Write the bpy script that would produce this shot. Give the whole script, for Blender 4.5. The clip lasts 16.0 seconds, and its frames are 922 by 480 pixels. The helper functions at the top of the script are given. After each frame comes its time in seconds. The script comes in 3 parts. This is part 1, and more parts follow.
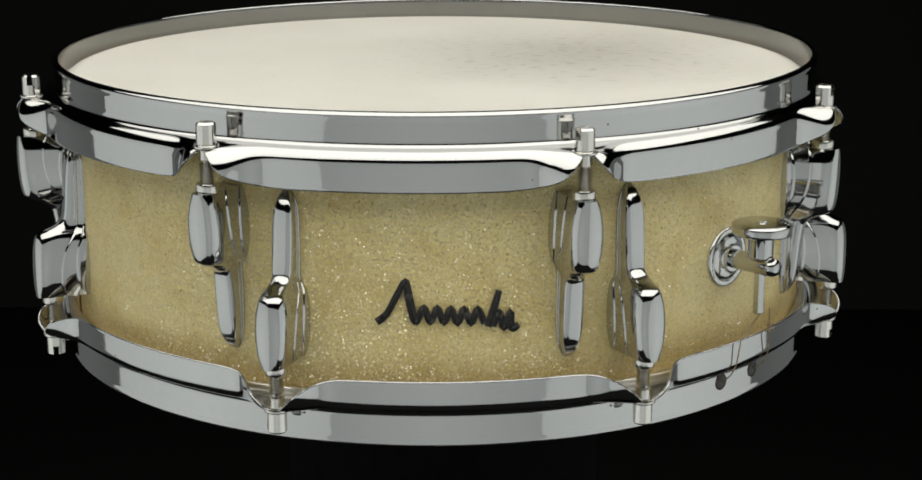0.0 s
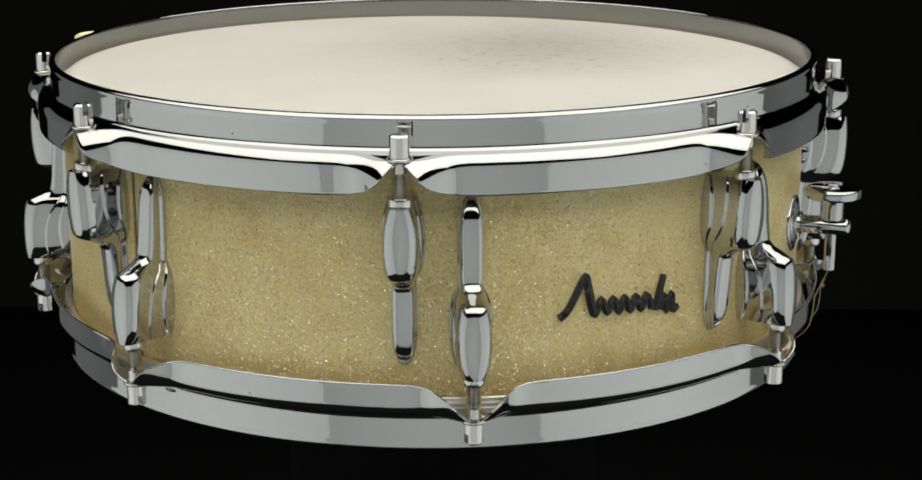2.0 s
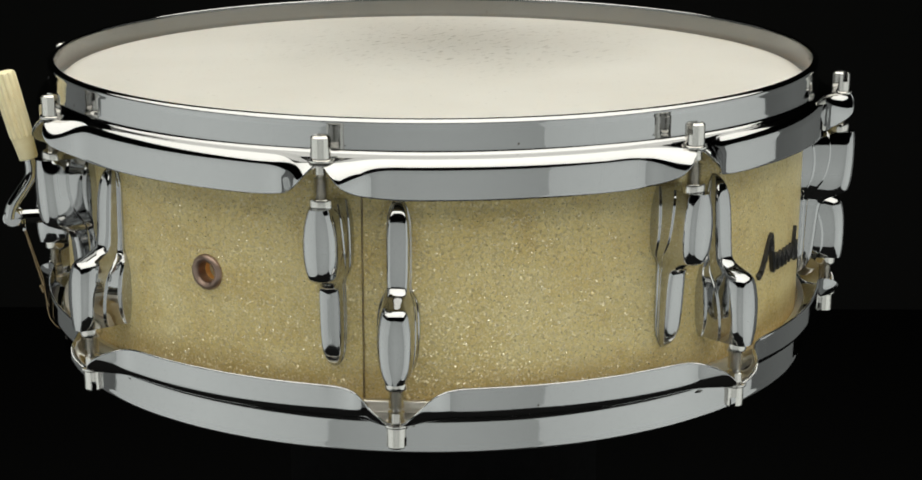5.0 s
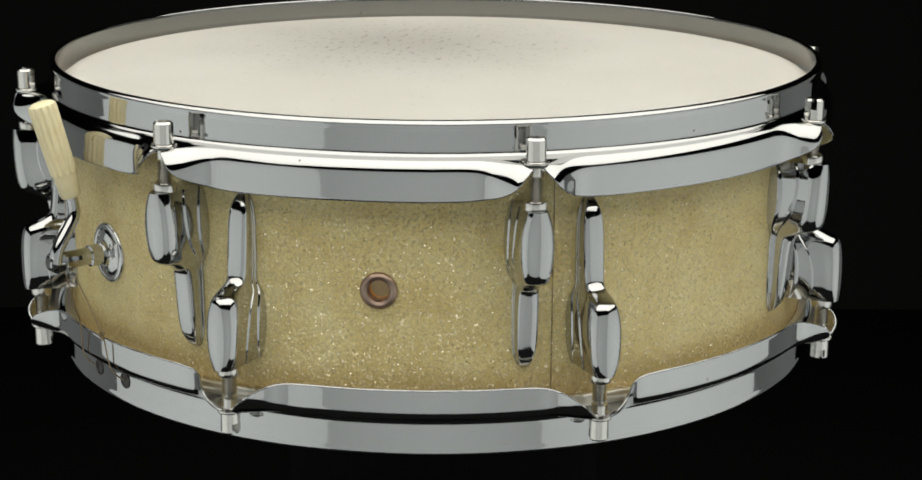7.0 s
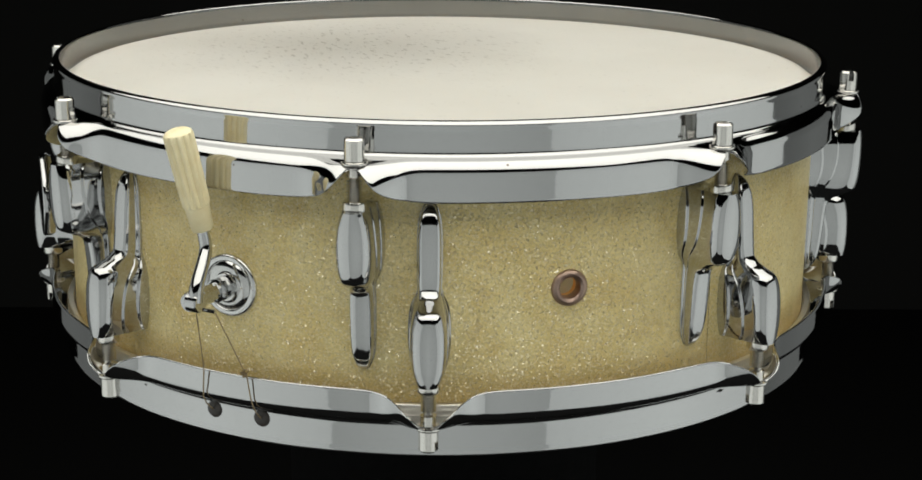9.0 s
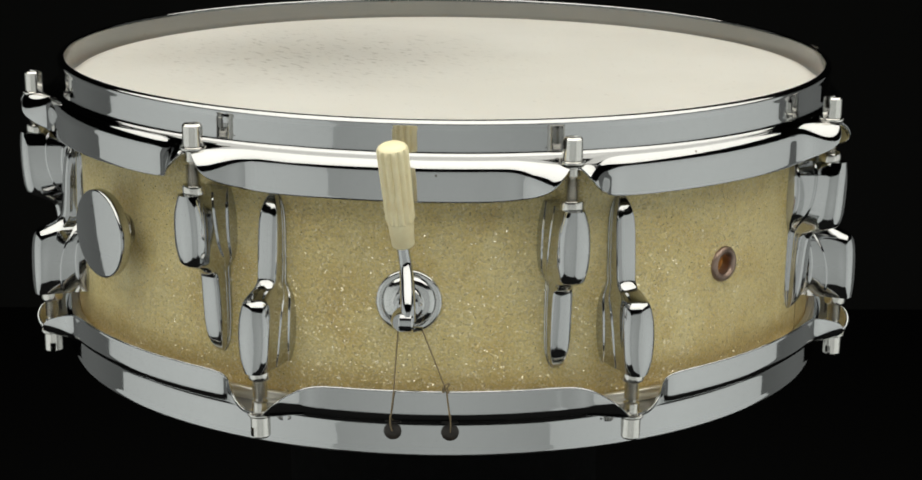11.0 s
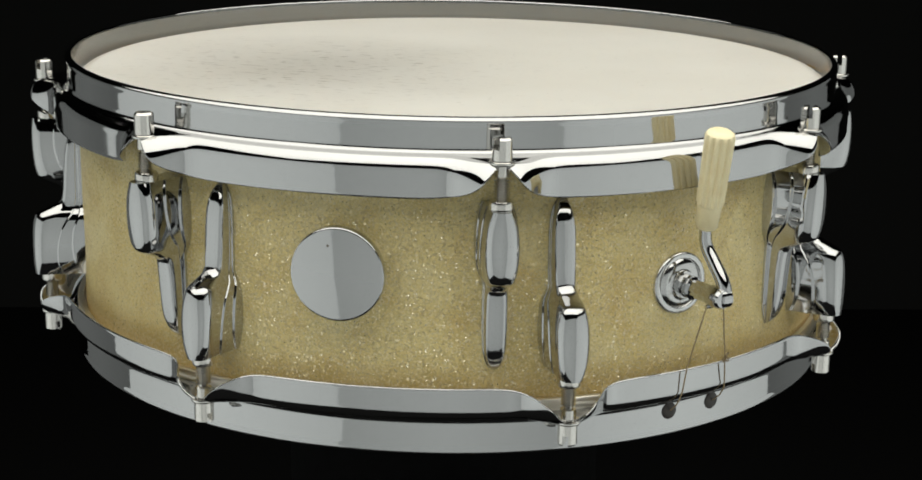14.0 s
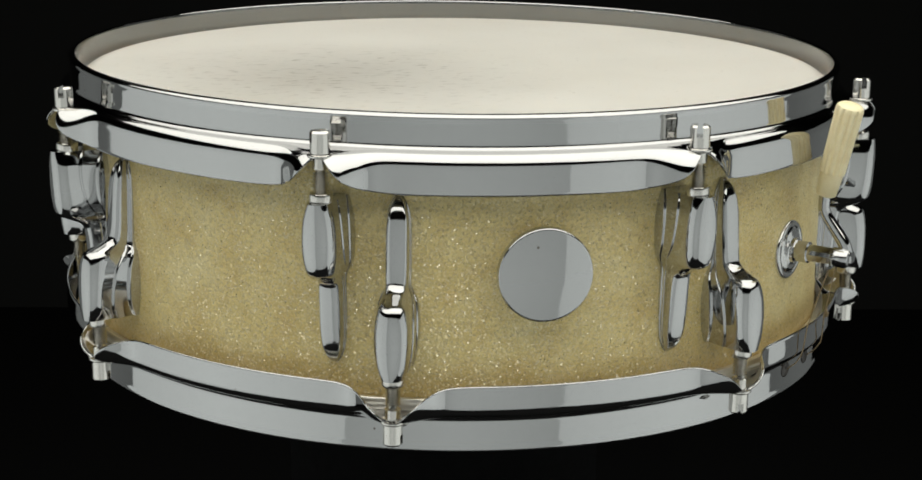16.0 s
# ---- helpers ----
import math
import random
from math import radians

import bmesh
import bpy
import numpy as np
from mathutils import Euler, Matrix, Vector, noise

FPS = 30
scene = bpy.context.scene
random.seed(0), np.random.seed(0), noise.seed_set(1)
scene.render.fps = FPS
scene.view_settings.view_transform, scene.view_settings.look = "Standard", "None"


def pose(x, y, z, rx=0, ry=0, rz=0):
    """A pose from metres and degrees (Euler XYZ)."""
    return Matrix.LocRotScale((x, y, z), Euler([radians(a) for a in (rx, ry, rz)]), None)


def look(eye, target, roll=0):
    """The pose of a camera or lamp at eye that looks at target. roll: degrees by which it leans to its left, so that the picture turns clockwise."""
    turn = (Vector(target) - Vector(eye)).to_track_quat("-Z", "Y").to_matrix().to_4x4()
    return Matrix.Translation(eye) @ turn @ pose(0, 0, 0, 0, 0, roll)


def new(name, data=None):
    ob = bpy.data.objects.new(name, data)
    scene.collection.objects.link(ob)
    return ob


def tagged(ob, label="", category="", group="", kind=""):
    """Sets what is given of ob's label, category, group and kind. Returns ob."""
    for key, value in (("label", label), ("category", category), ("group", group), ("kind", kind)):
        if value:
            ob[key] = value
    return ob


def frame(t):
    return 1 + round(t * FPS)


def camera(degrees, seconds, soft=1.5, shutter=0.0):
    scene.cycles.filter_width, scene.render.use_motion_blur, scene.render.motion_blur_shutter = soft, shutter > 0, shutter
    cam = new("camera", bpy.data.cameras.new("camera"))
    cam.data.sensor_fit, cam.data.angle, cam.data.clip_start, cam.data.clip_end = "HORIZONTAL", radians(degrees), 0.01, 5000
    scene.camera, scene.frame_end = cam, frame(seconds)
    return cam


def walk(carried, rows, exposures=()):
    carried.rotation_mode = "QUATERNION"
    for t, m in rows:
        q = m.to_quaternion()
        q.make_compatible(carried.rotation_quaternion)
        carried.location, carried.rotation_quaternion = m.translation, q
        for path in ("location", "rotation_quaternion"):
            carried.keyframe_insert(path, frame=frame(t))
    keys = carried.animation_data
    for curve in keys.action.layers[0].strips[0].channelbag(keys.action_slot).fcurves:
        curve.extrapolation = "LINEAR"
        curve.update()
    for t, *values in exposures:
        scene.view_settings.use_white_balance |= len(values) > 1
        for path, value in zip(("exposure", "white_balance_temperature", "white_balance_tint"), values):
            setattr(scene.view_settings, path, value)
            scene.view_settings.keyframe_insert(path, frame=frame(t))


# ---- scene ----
# The drum turns on a small plinth, 12 degrees a second; the camera stands still.
SECONDS = 16.0
SPIN = 11.995
MID = 1.00                      # height of the shell's middle
ECC = (-0.00387, 0.00340)       # the drum's centre off the turning axis
LEAN = -0.332                   # the drum's lean on the plinth, degrees

cam = camera(30.47, SECONDS, soft=1.65)
EYE = Vector((0.0, -0.8216, MID + 0.18898))
PITCH, YAW, ROLL = radians(-14.971), radians(0.586), 0.332
AIM = EYE + Vector((math.sin(YAW) * math.cos(PITCH), math.cos(YAW) * math.cos(PITCH), math.sin(PITCH)))
VIEW = look(EYE, AIM, ROLL)
walk(cam, [(0.0, VIEW), (SECONDS, VIEW)], [(0.0, 0.0), (SECONDS, 0.0)])

# ---- light: a studio with softboxes in a dark room ----
world = bpy.data.worlds.new("world")
scene.world = world
world.use_nodes = True
world.node_tree.nodes["Background"].inputs[0].default_value = (0.02, 0.02, 0.02, 1)
world.node_tree.nodes["Background"].inputs[1].default_value = 0.1


def softbox(name, eye, target, width, height, radiance, colour=(1, 1, 1), hot=0.13):
    data = bpy.data.lights.new(name, "AREA")
    data.shape, data.size, data.size_y = "RECTANGLE", width, height
    data.energy = radiance * math.pi * width * height
    data.color = colour
    data.use_nodes = True
    n, l = data.node_tree.nodes, data.node_tree.links
    # brighter in the middle of the cloth than along its edges
    geo = n.new("ShaderNodeNewGeometry")
    off = n.new("ShaderNodeVectorMath")
    off.operation = "DISTANCE"
    off.inputs[1].default_value = (0.5, 0.5, 0.0)
    l.new(geo.outputs["Parametric"], off.inputs[0])
    fade = n.new("ShaderNodeMapRange")
    fade.inputs["From Max"].default_value = 0.7
    fade.inputs["To Min"].default_value = 1.0 + hot
    fade.inputs["To Max"].default_value = 1.0 - 1.3 * hot
    l.new(off.outputs["Value"], fade.inputs["Value"])
    l.new(fade.outputs[0], n["Emission"].inputs["Strength"])
    ob = new(name, data)
    ob.matrix_world = look(eye, target)
    return ob


GREY = (0.95, 1.0, 0.962)
softbox("softbox_overhead", (0.06, -0.24, MID + 0.64), (0.06, -0.22, MID), 1.85, 1.48, 1.93, (1.0, 0.985, 0.90))
softbox("softbox_left", (-1.06, -0.475, MID - 0.395), (-0.136, -0.094, MID - 0.395), 1.785, 1.39, 0.715, GREY)
softbox("softbox_right", (1.06, -0.475, MID - 0.395), (0.136, -0.094, MID - 0.395), 1.785, 1.39, 0.715, GREY)
softbox("softbox_front", (0.0, -1.30, MID - 0.395), (0, 0, MID - 0.395), 1.44, 1.39, 0.49, GREY)
softbox("softbox_rear_left", (-1.275, 0.80, MID - 0.25), (-0.311, 0.532, MID - 0.25), 0.934, 1.20, 0.15, GREY)
softbox("softbox_rear_right", (1.275, 0.80, MID - 0.25), (0.311, 0.532, MID - 0.25), 0.934, 1.20, 0.15, GREY)


# ---- materials ----
def material(name):
    m = bpy.data.materials.new(name)
    m.use_nodes = True
    n = m.node_tree.nodes
    return m, n, m.node_tree.links, n["Principled BSDF"]


def node(nodes, kind, **values):
    n = nodes.new(kind)
    for k, v in values.items():
        n.inputs[k.replace("_", " ")].default_value = v
    return n


def ramp(nodes, stops):
    n = nodes.new("ShaderNodeValToRGB")
    el = n.color_ramp.elements
    while len(el) < len(stops):
        el.new(0.5)
    for e, (at, col) in zip(el, stops):
        e.position = at
        e.color = (*col, 1) if len(col) == 3 else col
    return n


def metal(name, colour, rough, spread=0.04, bump=0.02, scale=220.0, pits=0.0):
    m, n, l, b = material(name)
    co = n.new("ShaderNodeTexCoord")
    fine = node(n, "ShaderNodeTexNoise", Scale=scale, Detail=5.0, Roughness=0.65)
    wide = node(n, "ShaderNodeTexNoise", Scale=28.0, Detail=3.0)
    l.new(co.outputs["Object"], fine.inputs["Vector"])
    l.new(co.outputs["Object"], wide.inputs["Vector"])
    r = node(n, "ShaderNodeMapRange", From_Min=0.35, From_Max=0.75, To_Min=rough, To_Max=rough + spread)
    l.new(wide.outputs["Fac"], r.inputs["Value"])
    l.new(r.outputs[0], b.inputs["Roughness"])
    dark = tuple(c * 0.45 for c in colour)
    c = ramp(n, [(0.0, dark), (0.27 + 0.06 * pits, colour), (1.0, tuple(min(1, k * 1.04) for k in colour))])
    l.new(fine.outputs["Fac"], c.inputs[0])
    # single specks of rust and dirt
    spot = node(n, "ShaderNodeTexVoronoi", Scale=130.0)
    l.new(co.outputs["Object"], spot.inputs["Vector"])
    sp = node(n, "ShaderNodeMapRange", From_Min=0.05, From_Max=0.09, To_Min=1.0, To_Max=0.0)
    l.new(spot.outputs["Distance"], sp.inputs["Value"])
    rare = n.new("ShaderNodeSeparateColor")
    l.new(spot.outputs["Color"], rare.inputs[0])
    some = node(n, "ShaderNodeMapRange", From_Min=0.80, From_Max=0.84)
    l.new(rare.outputs[0], some.inputs["Value"])
    both = n.new("ShaderNodeMath")
    both.operation = "MULTIPLY"
    l.new(sp.outputs[0], both.inputs[0])
    l.new(some.outputs[0], both.inputs[1])
    mx = n.new("ShaderNodeMix")
    mx.data_type = "RGBA"
    mx.inputs["B"].default_value = (0.20, 0.17, 0.14, 1)
    l.new(both.outputs[0], mx.inputs["Factor"])
    l.new(c.outputs[0], mx.inputs["A"])
    l.new(mx.outputs["Result"], b.inputs["Base Color"])
    bp = node(n, "ShaderNodeBump", Strength=bump, Distance=0.0006)
    l.new(wide.outputs["Fac"], bp.inputs["Height"])
    l.new(bp.outputs[0], b.inputs["Normal"])
    b.inputs["Metallic"].default_value = 1.0
    return m


chrome = metal("chrome", (0.515, 0.518, 0.518), 0.035, 0.05, 0.28)
cast_chrome = metal("cast_chrome", (0.505, 0.508, 0.508), 0.045, 0.06, 0.30)
# inner face of the rims: darker and rougher than the chrome outside
hoop_inside = metal("darker_hoop_inside", (0.28, 0.28, 0.27), 0.13, 0.10, 0.10)
satin_chrome = metal("satin_chrome", (0.62, 0.62, 0.61), 0.09, 0.08, 0.08)
nickel = metal("nickel", (0.72, 0.70, 0.66), 0.13, 0.10, 0.05, 500.0, 1.0)
steel = metal("threaded_steel", (0.68, 0.66, 0.62), 0.18, 0.12, 0.04, 600.0, 1.0)
brown_metal = metal("tarnished_brass", (0.36, 0.26, 0.21), 0.30, 0.2, 0.08, 420.0, 1.0)
alloy = metal("aluminium_ring", (0.80, 0.77, 0.70), 0.32, 0.12, 0.05, 350.0)


def plastic(name, colour, second, rough, scale=90.0, bump=0.05, spec=0.5):
    m, n, l, b = material(name)
    co = n.new("ShaderNodeTexCoord")
    t = node(n, "ShaderNodeTexNoise", Scale=scale, Detail=6.0, Roughness=0.6)
    l.new(co.outputs["Object"], t.inputs["Vector"])
    c = ramp(n, [(0.32, second), (0.62, colour)])
    l.new(t.outputs["Fac"], c.inputs[0])
    l.new(c.outputs[0], b.inputs["Base Color"])
    bp = node(n, "ShaderNodeBump", Strength=bump, Distance=0.0005)
    l.new(t.outputs["Fac"], bp.inputs["Height"])
    l.new(bp.outputs[0], b.inputs["Normal"])
    b.inputs["Roughness"].default_value = rough
    b.inputs["Specular IOR Level"].default_value = spec
    return m


ivory = plastic("ivory_plastic", (0.93, 0.84, 0.55), (0.86, 0.74, 0.44), 0.38, 140.0)
badge_black = plastic("black_enamel", (0.035, 0.034, 0.034), (0.015, 0.014, 0.014), 0.45, 400.0, 0.2)
seam_brown = plastic("seam_brown", (0.16, 0.105, 0.05), (0.09, 0.06, 0.03), 0.5, 300.0)
gut = plastic("gut_cord", (0.30, 0.23, 0.13), (0.18, 0.12, 0.06), 0.6, 900.0)
# near-black brown that stands in for the shade inside the snare openings
hole_shade = plastic("hole_shade_plug", (0.030, 0.022, 0.016), (0.012, 0.009, 0.007), 0.35, 300.0)
black_cloth = plastic("black_cloth", (0.026, 0.026, 0.025), (0.019, 0.019, 0.018), 0.95, 500.0, 0.2, 0.1)
floor_cloth = plastic("black_floor_cloth", (0.015, 0.015, 0.015), (0.011, 0.011, 0.011), 0.95, 500.0, 0.2, 0.1)
black_paint = plastic("matt_black_paint", (0.0035, 0.0035, 0.0036), (0.002, 0.002, 0.002), 0.92, 160.0, 0.1, 0.06)
wood = plastic("birch_wood", (0.97, 0.60, 0.22), (0.93, 0.53, 0.17), 0.55, 60.0)


def sparkle_wrap():
    """Champagne sparkle: amber plastic full of small tilted flakes, yellower along its worn edges."""
    m, n, l, b = material("champagne_sparkle")
    co = n.new("ShaderNodeTexCoord")
    o = co.outputs["Object"]
    flake = node(n, "ShaderNodeTexVoronoi", Scale=1500.0, Randomness=1.0)
    l.new(o, flake.inputs["Vector"])
    mottle = node(n, "ShaderNodeTexNoise", Scale=55.0, Detail=6.0, Roughness=0.7)
    broad = node(n, "ShaderNodeTexNoise", Scale=9.0, Detail=3.0)
    l.new(o, mottle.inputs["Vector"])
    l.new(o, broad.inputs["Vector"])
    # base colour
    c1 = ramp(n, [(0.25, (0.63, 0.475, 0.185)), (0.50, (0.76, 0.635, 0.30)), (0.75, (0.83, 0.73, 0.41))])
    l.new(mottle.outputs["Fac"], c1.inputs[0])
    c2 = ramp(n, [(0.30, (0.86, 0.82, 0.72)), (0.70, (1, 1, 1))])
    l.new(broad.outputs["Fac"], c2.inputs[0])
    mul = n.new("ShaderNodeMix")
    mul.data_type, mul.blend_type = "RGBA", "MULTIPLY"
    mul.inputs["Factor"].default_value = 1.0
    l.new(c1.outputs[0], mul.inputs["A"])
    l.new(c2.outputs[0], mul.inputs["B"])
    # each flake its own tone
    sep = n.new("ShaderNodeSeparateColor")
    l.new(flake.outputs["Color"], sep.inputs[0])
    tone = node(n, "ShaderNodeMapRange", To_Min=0.84, To_Max=1.10)
    l.new(sep.outputs[0], tone.inputs["Value"])
    mul2 = n.new("ShaderNodeVectorMath")
    mul2.operation = "SCALE"
    l.new(mul.outputs["Result"], mul2.inputs[0])
    l.new(tone.outputs[0], mul2.inputs["Scale"])
    # amber stain along both edges
    xyz = n.new("ShaderNodeSeparateXYZ")
    l.new(o, xyz.inputs[0])
    edge = node(n, "ShaderNodeMapRange", From_Min=-0.032, From_Max=-0.052, To_Min=0.0, To_Max=0.8)
    l.new(xyz.outputs["Z"], edge.inputs["Value"])
    ragged = n.new("ShaderNodeMath")
    ragged.operation = "MULTIPLY"
    l.new(edge.outputs[0], ragged.inputs[0])
    l.new(mottle.outputs["Fac"], ragged.inputs[1])
    amber = n.new("ShaderNodeMix")
    amber.data_type = "RGBA"
    amber.inputs["B"].default_value = (0.66, 0.40, 0.12, 1)
    l.new(ragged.outputs[0], amber.inputs["Factor"])
    l.new(mul2.outputs[0], amber.inputs["A"])
    l.new(amber.outputs["Result"], b.inputs["Base Color"])
    b.inputs["Roughness"].default_value = 0.45
    b.inputs["Specular IOR Level"].default_value = 0.3
    b.inputs["Coat Weight"].default_value = 0.12
    b.inputs["Coat Roughness"].default_value = 0.25
    # flakes that catch the light
    geo = n.new("ShaderNodeNewGeometry")
    tilt = n.new("ShaderNodeVectorMath")
    tilt.operation = "SUBTRACT"
    l.new(flake.outputs["Color"], tilt.inputs[0])
    tilt.inputs[1].default_value = (0.5, 0.5, 0.5)
    tilt2 = n.new("ShaderNodeVectorMath")
    tilt2.operation = "SCALE"
    tilt2.inputs["Scale"].default_value = 1.7
    l.new(tilt.outputs[0], tilt2.inputs[0])
    add = n.new("ShaderNodeVectorMath")
    l.new(geo.outputs["Normal"], add.inputs[0])
    l.new(tilt2.outputs[0], add.inputs[1])
    norm = n.new("ShaderNodeVectorMath")
    norm.operation = "NORMALIZE"
    l.new(add.outputs[0], norm.inputs[0])
    gl = n.new("ShaderNodeBsdfGlossy")
    gl.inputs["Color"].default_value = (0.95, 0.88, 0.70, 1)
    gl.inputs["Roughness"].default_value = 0.30
    l.new(norm.outputs[0], gl.inputs["Normal"])
    pick = node(n, "ShaderNodeMapRange", From_Min=0.48, From_Max=0.98, To_Min=0.0, To_Max=0.50)
    l.new(sep.outputs[1], pick.inputs["Value"])
    big = node(n, "ShaderNodeTexVoronoi", Scale=1250.0, Randomness=1.0)
    l.new(o, big.inputs["Vector"])
    sepb = n.new("ShaderNodeSeparateColor")
    l.new(big.outputs["Color"], sepb.inputs[0])
    chosen = node(n, "ShaderNodeMapRange", From_Min=0.91, From_Max=0.915, To_Min=0.0, To_Max=1.0)
    l.new(sepb.outputs[2], chosen.inputs["Value"])
    small = node(n, "ShaderNodeMapRange", From_Min=0.16, From_Max=0.34, To_Min=0.9, To_Max=0.0)
    l.new(big.outputs["Distance"], small.inputs["Value"])
    glit = n.new("ShaderNodeMath")
    glit.operation = "MULTIPLY"
    l.new(chosen.outputs[0], glit.inputs[0])
    l.new(small.outputs[0], glit.inputs[1])
    tiltb = n.new("ShaderNodeVectorMath")
    tiltb.operation = "SUBTRACT"
    l.new(big.outputs["Color"], tiltb.inputs[0])
    tiltb.inputs[1].default_value = (0.5, 0.5, 0.25)
    addb = n.new("ShaderNodeVectorMath")
    l.new(geo.outputs["Normal"], addb.inputs[0])
    l.new(tiltb.outputs[0], addb.inputs[1])
    normb = n.new("ShaderNodeVectorMath")
    normb.operation = "NORMALIZE"
    l.new(addb.outputs[0], normb.inputs[0])
    glb = n.new("ShaderNodeBsdfGlossy")
    glb.inputs["Color"].default_value = (1.0, 0.97, 0.90, 1)
    glb.inputs["Roughness"].default_value = 0.15
    l.new(normb.outputs[0], glb.inputs["Normal"])
    mix0 = n.new("ShaderNodeMixShader")
    l.new(pick.outputs[0], mix0.inputs[0])
    l.new(b.outputs[0], mix0.inputs[1])
    l.new(gl.outputs[0], mix0.inputs[2])
    mix = n.new("ShaderNodeMixShader")
    l.new(glit.outputs[0], mix.inputs[0])
    l.new(mix0.outputs[0], mix.inputs[1])
    l.new(glb.outputs[0], mix.inputs[2])
    l.new(mix.outputs[0], n["Material Output"].inputs["Surface"])
    return m


def drum_skin():
    """Coated white skin, scuffed grey by sticks round one patch; some light comes through it."""
    m, n, l, b = material("coated_skin")
    co = n.new("ShaderNodeTexCoord")
    o = co.outputs["Object"]
    broad = node(n, "ShaderNodeTexNoise", Scale=14.0, Detail=4.0)
    l.new(o, broad.inputs["Vector"])
    base = ramp(n, [(0.30, (0.79, 0.795, 0.775)), (0.65, (0.85, 0.86, 0.85))])
    l.new(broad.outputs["Fac"], base.inputs[0])
    # distance from the beaten patch
    away = n.new("ShaderNodeVectorMath")
    away.operation = "DISTANCE"
    warp = node(n, "ShaderNodeTexNoise", Scale=22.0, Detail=3.0)
    l.new(o, warp.inputs["Vector"])
    wv = n.new("ShaderNodeVectorMath")
    wv.operation = "SCALE"
    wv.inputs["Scale"].default_value = 0.05
    l.new(warp.outputs["Color"], wv.inputs[0])
    wa = n.new("ShaderNodeVectorMath")
    l.new(o, wa.inputs[0])
    l.new(wv.outputs[0], wa.inputs[1])
    l.new(wa.outputs[0], away.inputs[0])
    away.inputs[1].default_value = (0.062 + 0.025, 0.026 + 0.025, 0.0587 + 0.025)
    near = node(n, "ShaderNodeMapRange", From_Min=0.115, From_Max=0.020, To_Min=0.0, To_Max=1.0)
    l.new(away.outputs["Value"], near.inputs["Value"])
    # stick marks: short streaks
    st = n.new("ShaderNodeMapping")
    st.inputs["Rotation"].default_value = (0, 0, 0.6)
    st.inputs["Scale"].default_value = (1.0, 2.6, 1.0)
    l.new(o, st.inputs["Vector"])
    streak = node(n, "ShaderNodeTexNoise", Scale=120.0, Detail=4.0, Roughness=0.6)
    l.new(st.outputs[0], streak.inputs["Vector"])
    thr = node(n, "ShaderNodeMapRange", From_Min=0.57, From_Max=0.68, To_Max=0.95)
    l.new(streak.outputs["Fac"], thr.inputs["Value"])
    marks = n.new("ShaderNodeMath")
    marks.operation = "MULTIPLY"
    l.new(thr.outputs[0], marks.inputs[0])
    l.new(near.outputs[0], marks.inputs[1])
    haze = n.new("ShaderNodeMath")
    haze.operation = "MULTIPLY_ADD"
    l.new(near.outputs[0], haze.inputs[0])
    haze.inputs[1].default_value = 0.34
    l.new(marks.outputs[0], haze.inputs[2])
    # scattered specks all over
    speck = node(n, "ShaderNodeTexNoise", Scale=420.0, Detail=2.0)
    l.new(o, speck.inputs["Vector"])
    thr2 = node(n, "ShaderNodeMapRange", From_Min=0.68, From_Max=0.76, To_Max=0.35)
    l.new(speck.outputs["Fac"], thr2.inputs["Value"])
    tot = n.new("ShaderNodeMath")
    tot.operation = "ADD"
    tot.use_clamp = True
    l.new(haze.outputs[0], tot.inputs[0])
    l.new(thr2.outputs[0], tot.inputs[1])
    mix = n.new("ShaderNodeMix")
    mix.data_type = "RGBA"
    mix.inputs["B"].default_value = (0.22, 0.22, 0.20, 1)
    l.new(tot.outputs[0], mix.inputs["Factor"])
    l.new(base.outputs[0], mix.inputs["A"])
    l.new(mix.outputs["Result"], b.inputs["Base Color"])
    b.inputs["Roughness"].default_value = 0.55
    b.inputs["Specular IOR Level"].default_value = 0.35
    bp = node(n, "ShaderNodeBump", Strength=0.30, Distance=0.0004)
    l.new(streak.outputs["Fac"], bp.inputs["Height"])
    l.new(bp.outputs[0], b.inputs["Normal"])
    tr = n.new("ShaderNodeBsdfTranslucent")
    tr.inputs["Color"].default_value = (0.92, 0.86, 0.72, 1)
    ms = n.new("ShaderNodeMixShader")
    ms.inputs[0].default_value = 0.42
    l.new(b.outputs[0], ms.inputs[1])
    l.new(tr.outputs[0], ms.inputs[2])
    l.new(ms.outputs[0], n["Material Output"].inputs["Surface"])
    return m


wrap = sparkle_wrap()
skin = drum_skin()


# ---- mesh helpers ----
def finish(bm, sharp=38.0, smooth=True):
    bmesh.ops.recalc_face_normals(bm, faces=bm.faces)
    limit = radians(sharp)
    for f in bm.faces:
        f.smooth = smooth
    for e in bm.edges:
        if len(e.link_faces) == 2 and e.calc_face_angle(0) > limit:
            e.smooth = False
    return bm


def part(name, bm, mat, parent=None, label="", m=None):
    """Links a bmesh, or a mesh made before, as one object under a thing or a part."""
    if isinstance(bm, bpy.types.Mesh):
        me = bm
    else:
        me = bpy.data.meshes.new(name)
        bm.to_mesh(me)
        bm.free()
        for one in (mat if isinstance(mat, (list, tuple)) else [mat]):
            me.materials.append(one)
    ob = new(name, me)
    ob.parent = parent
    if m is not None:
        ob.matrix_local = m
    if label:
        ob["label"] = label
    return ob


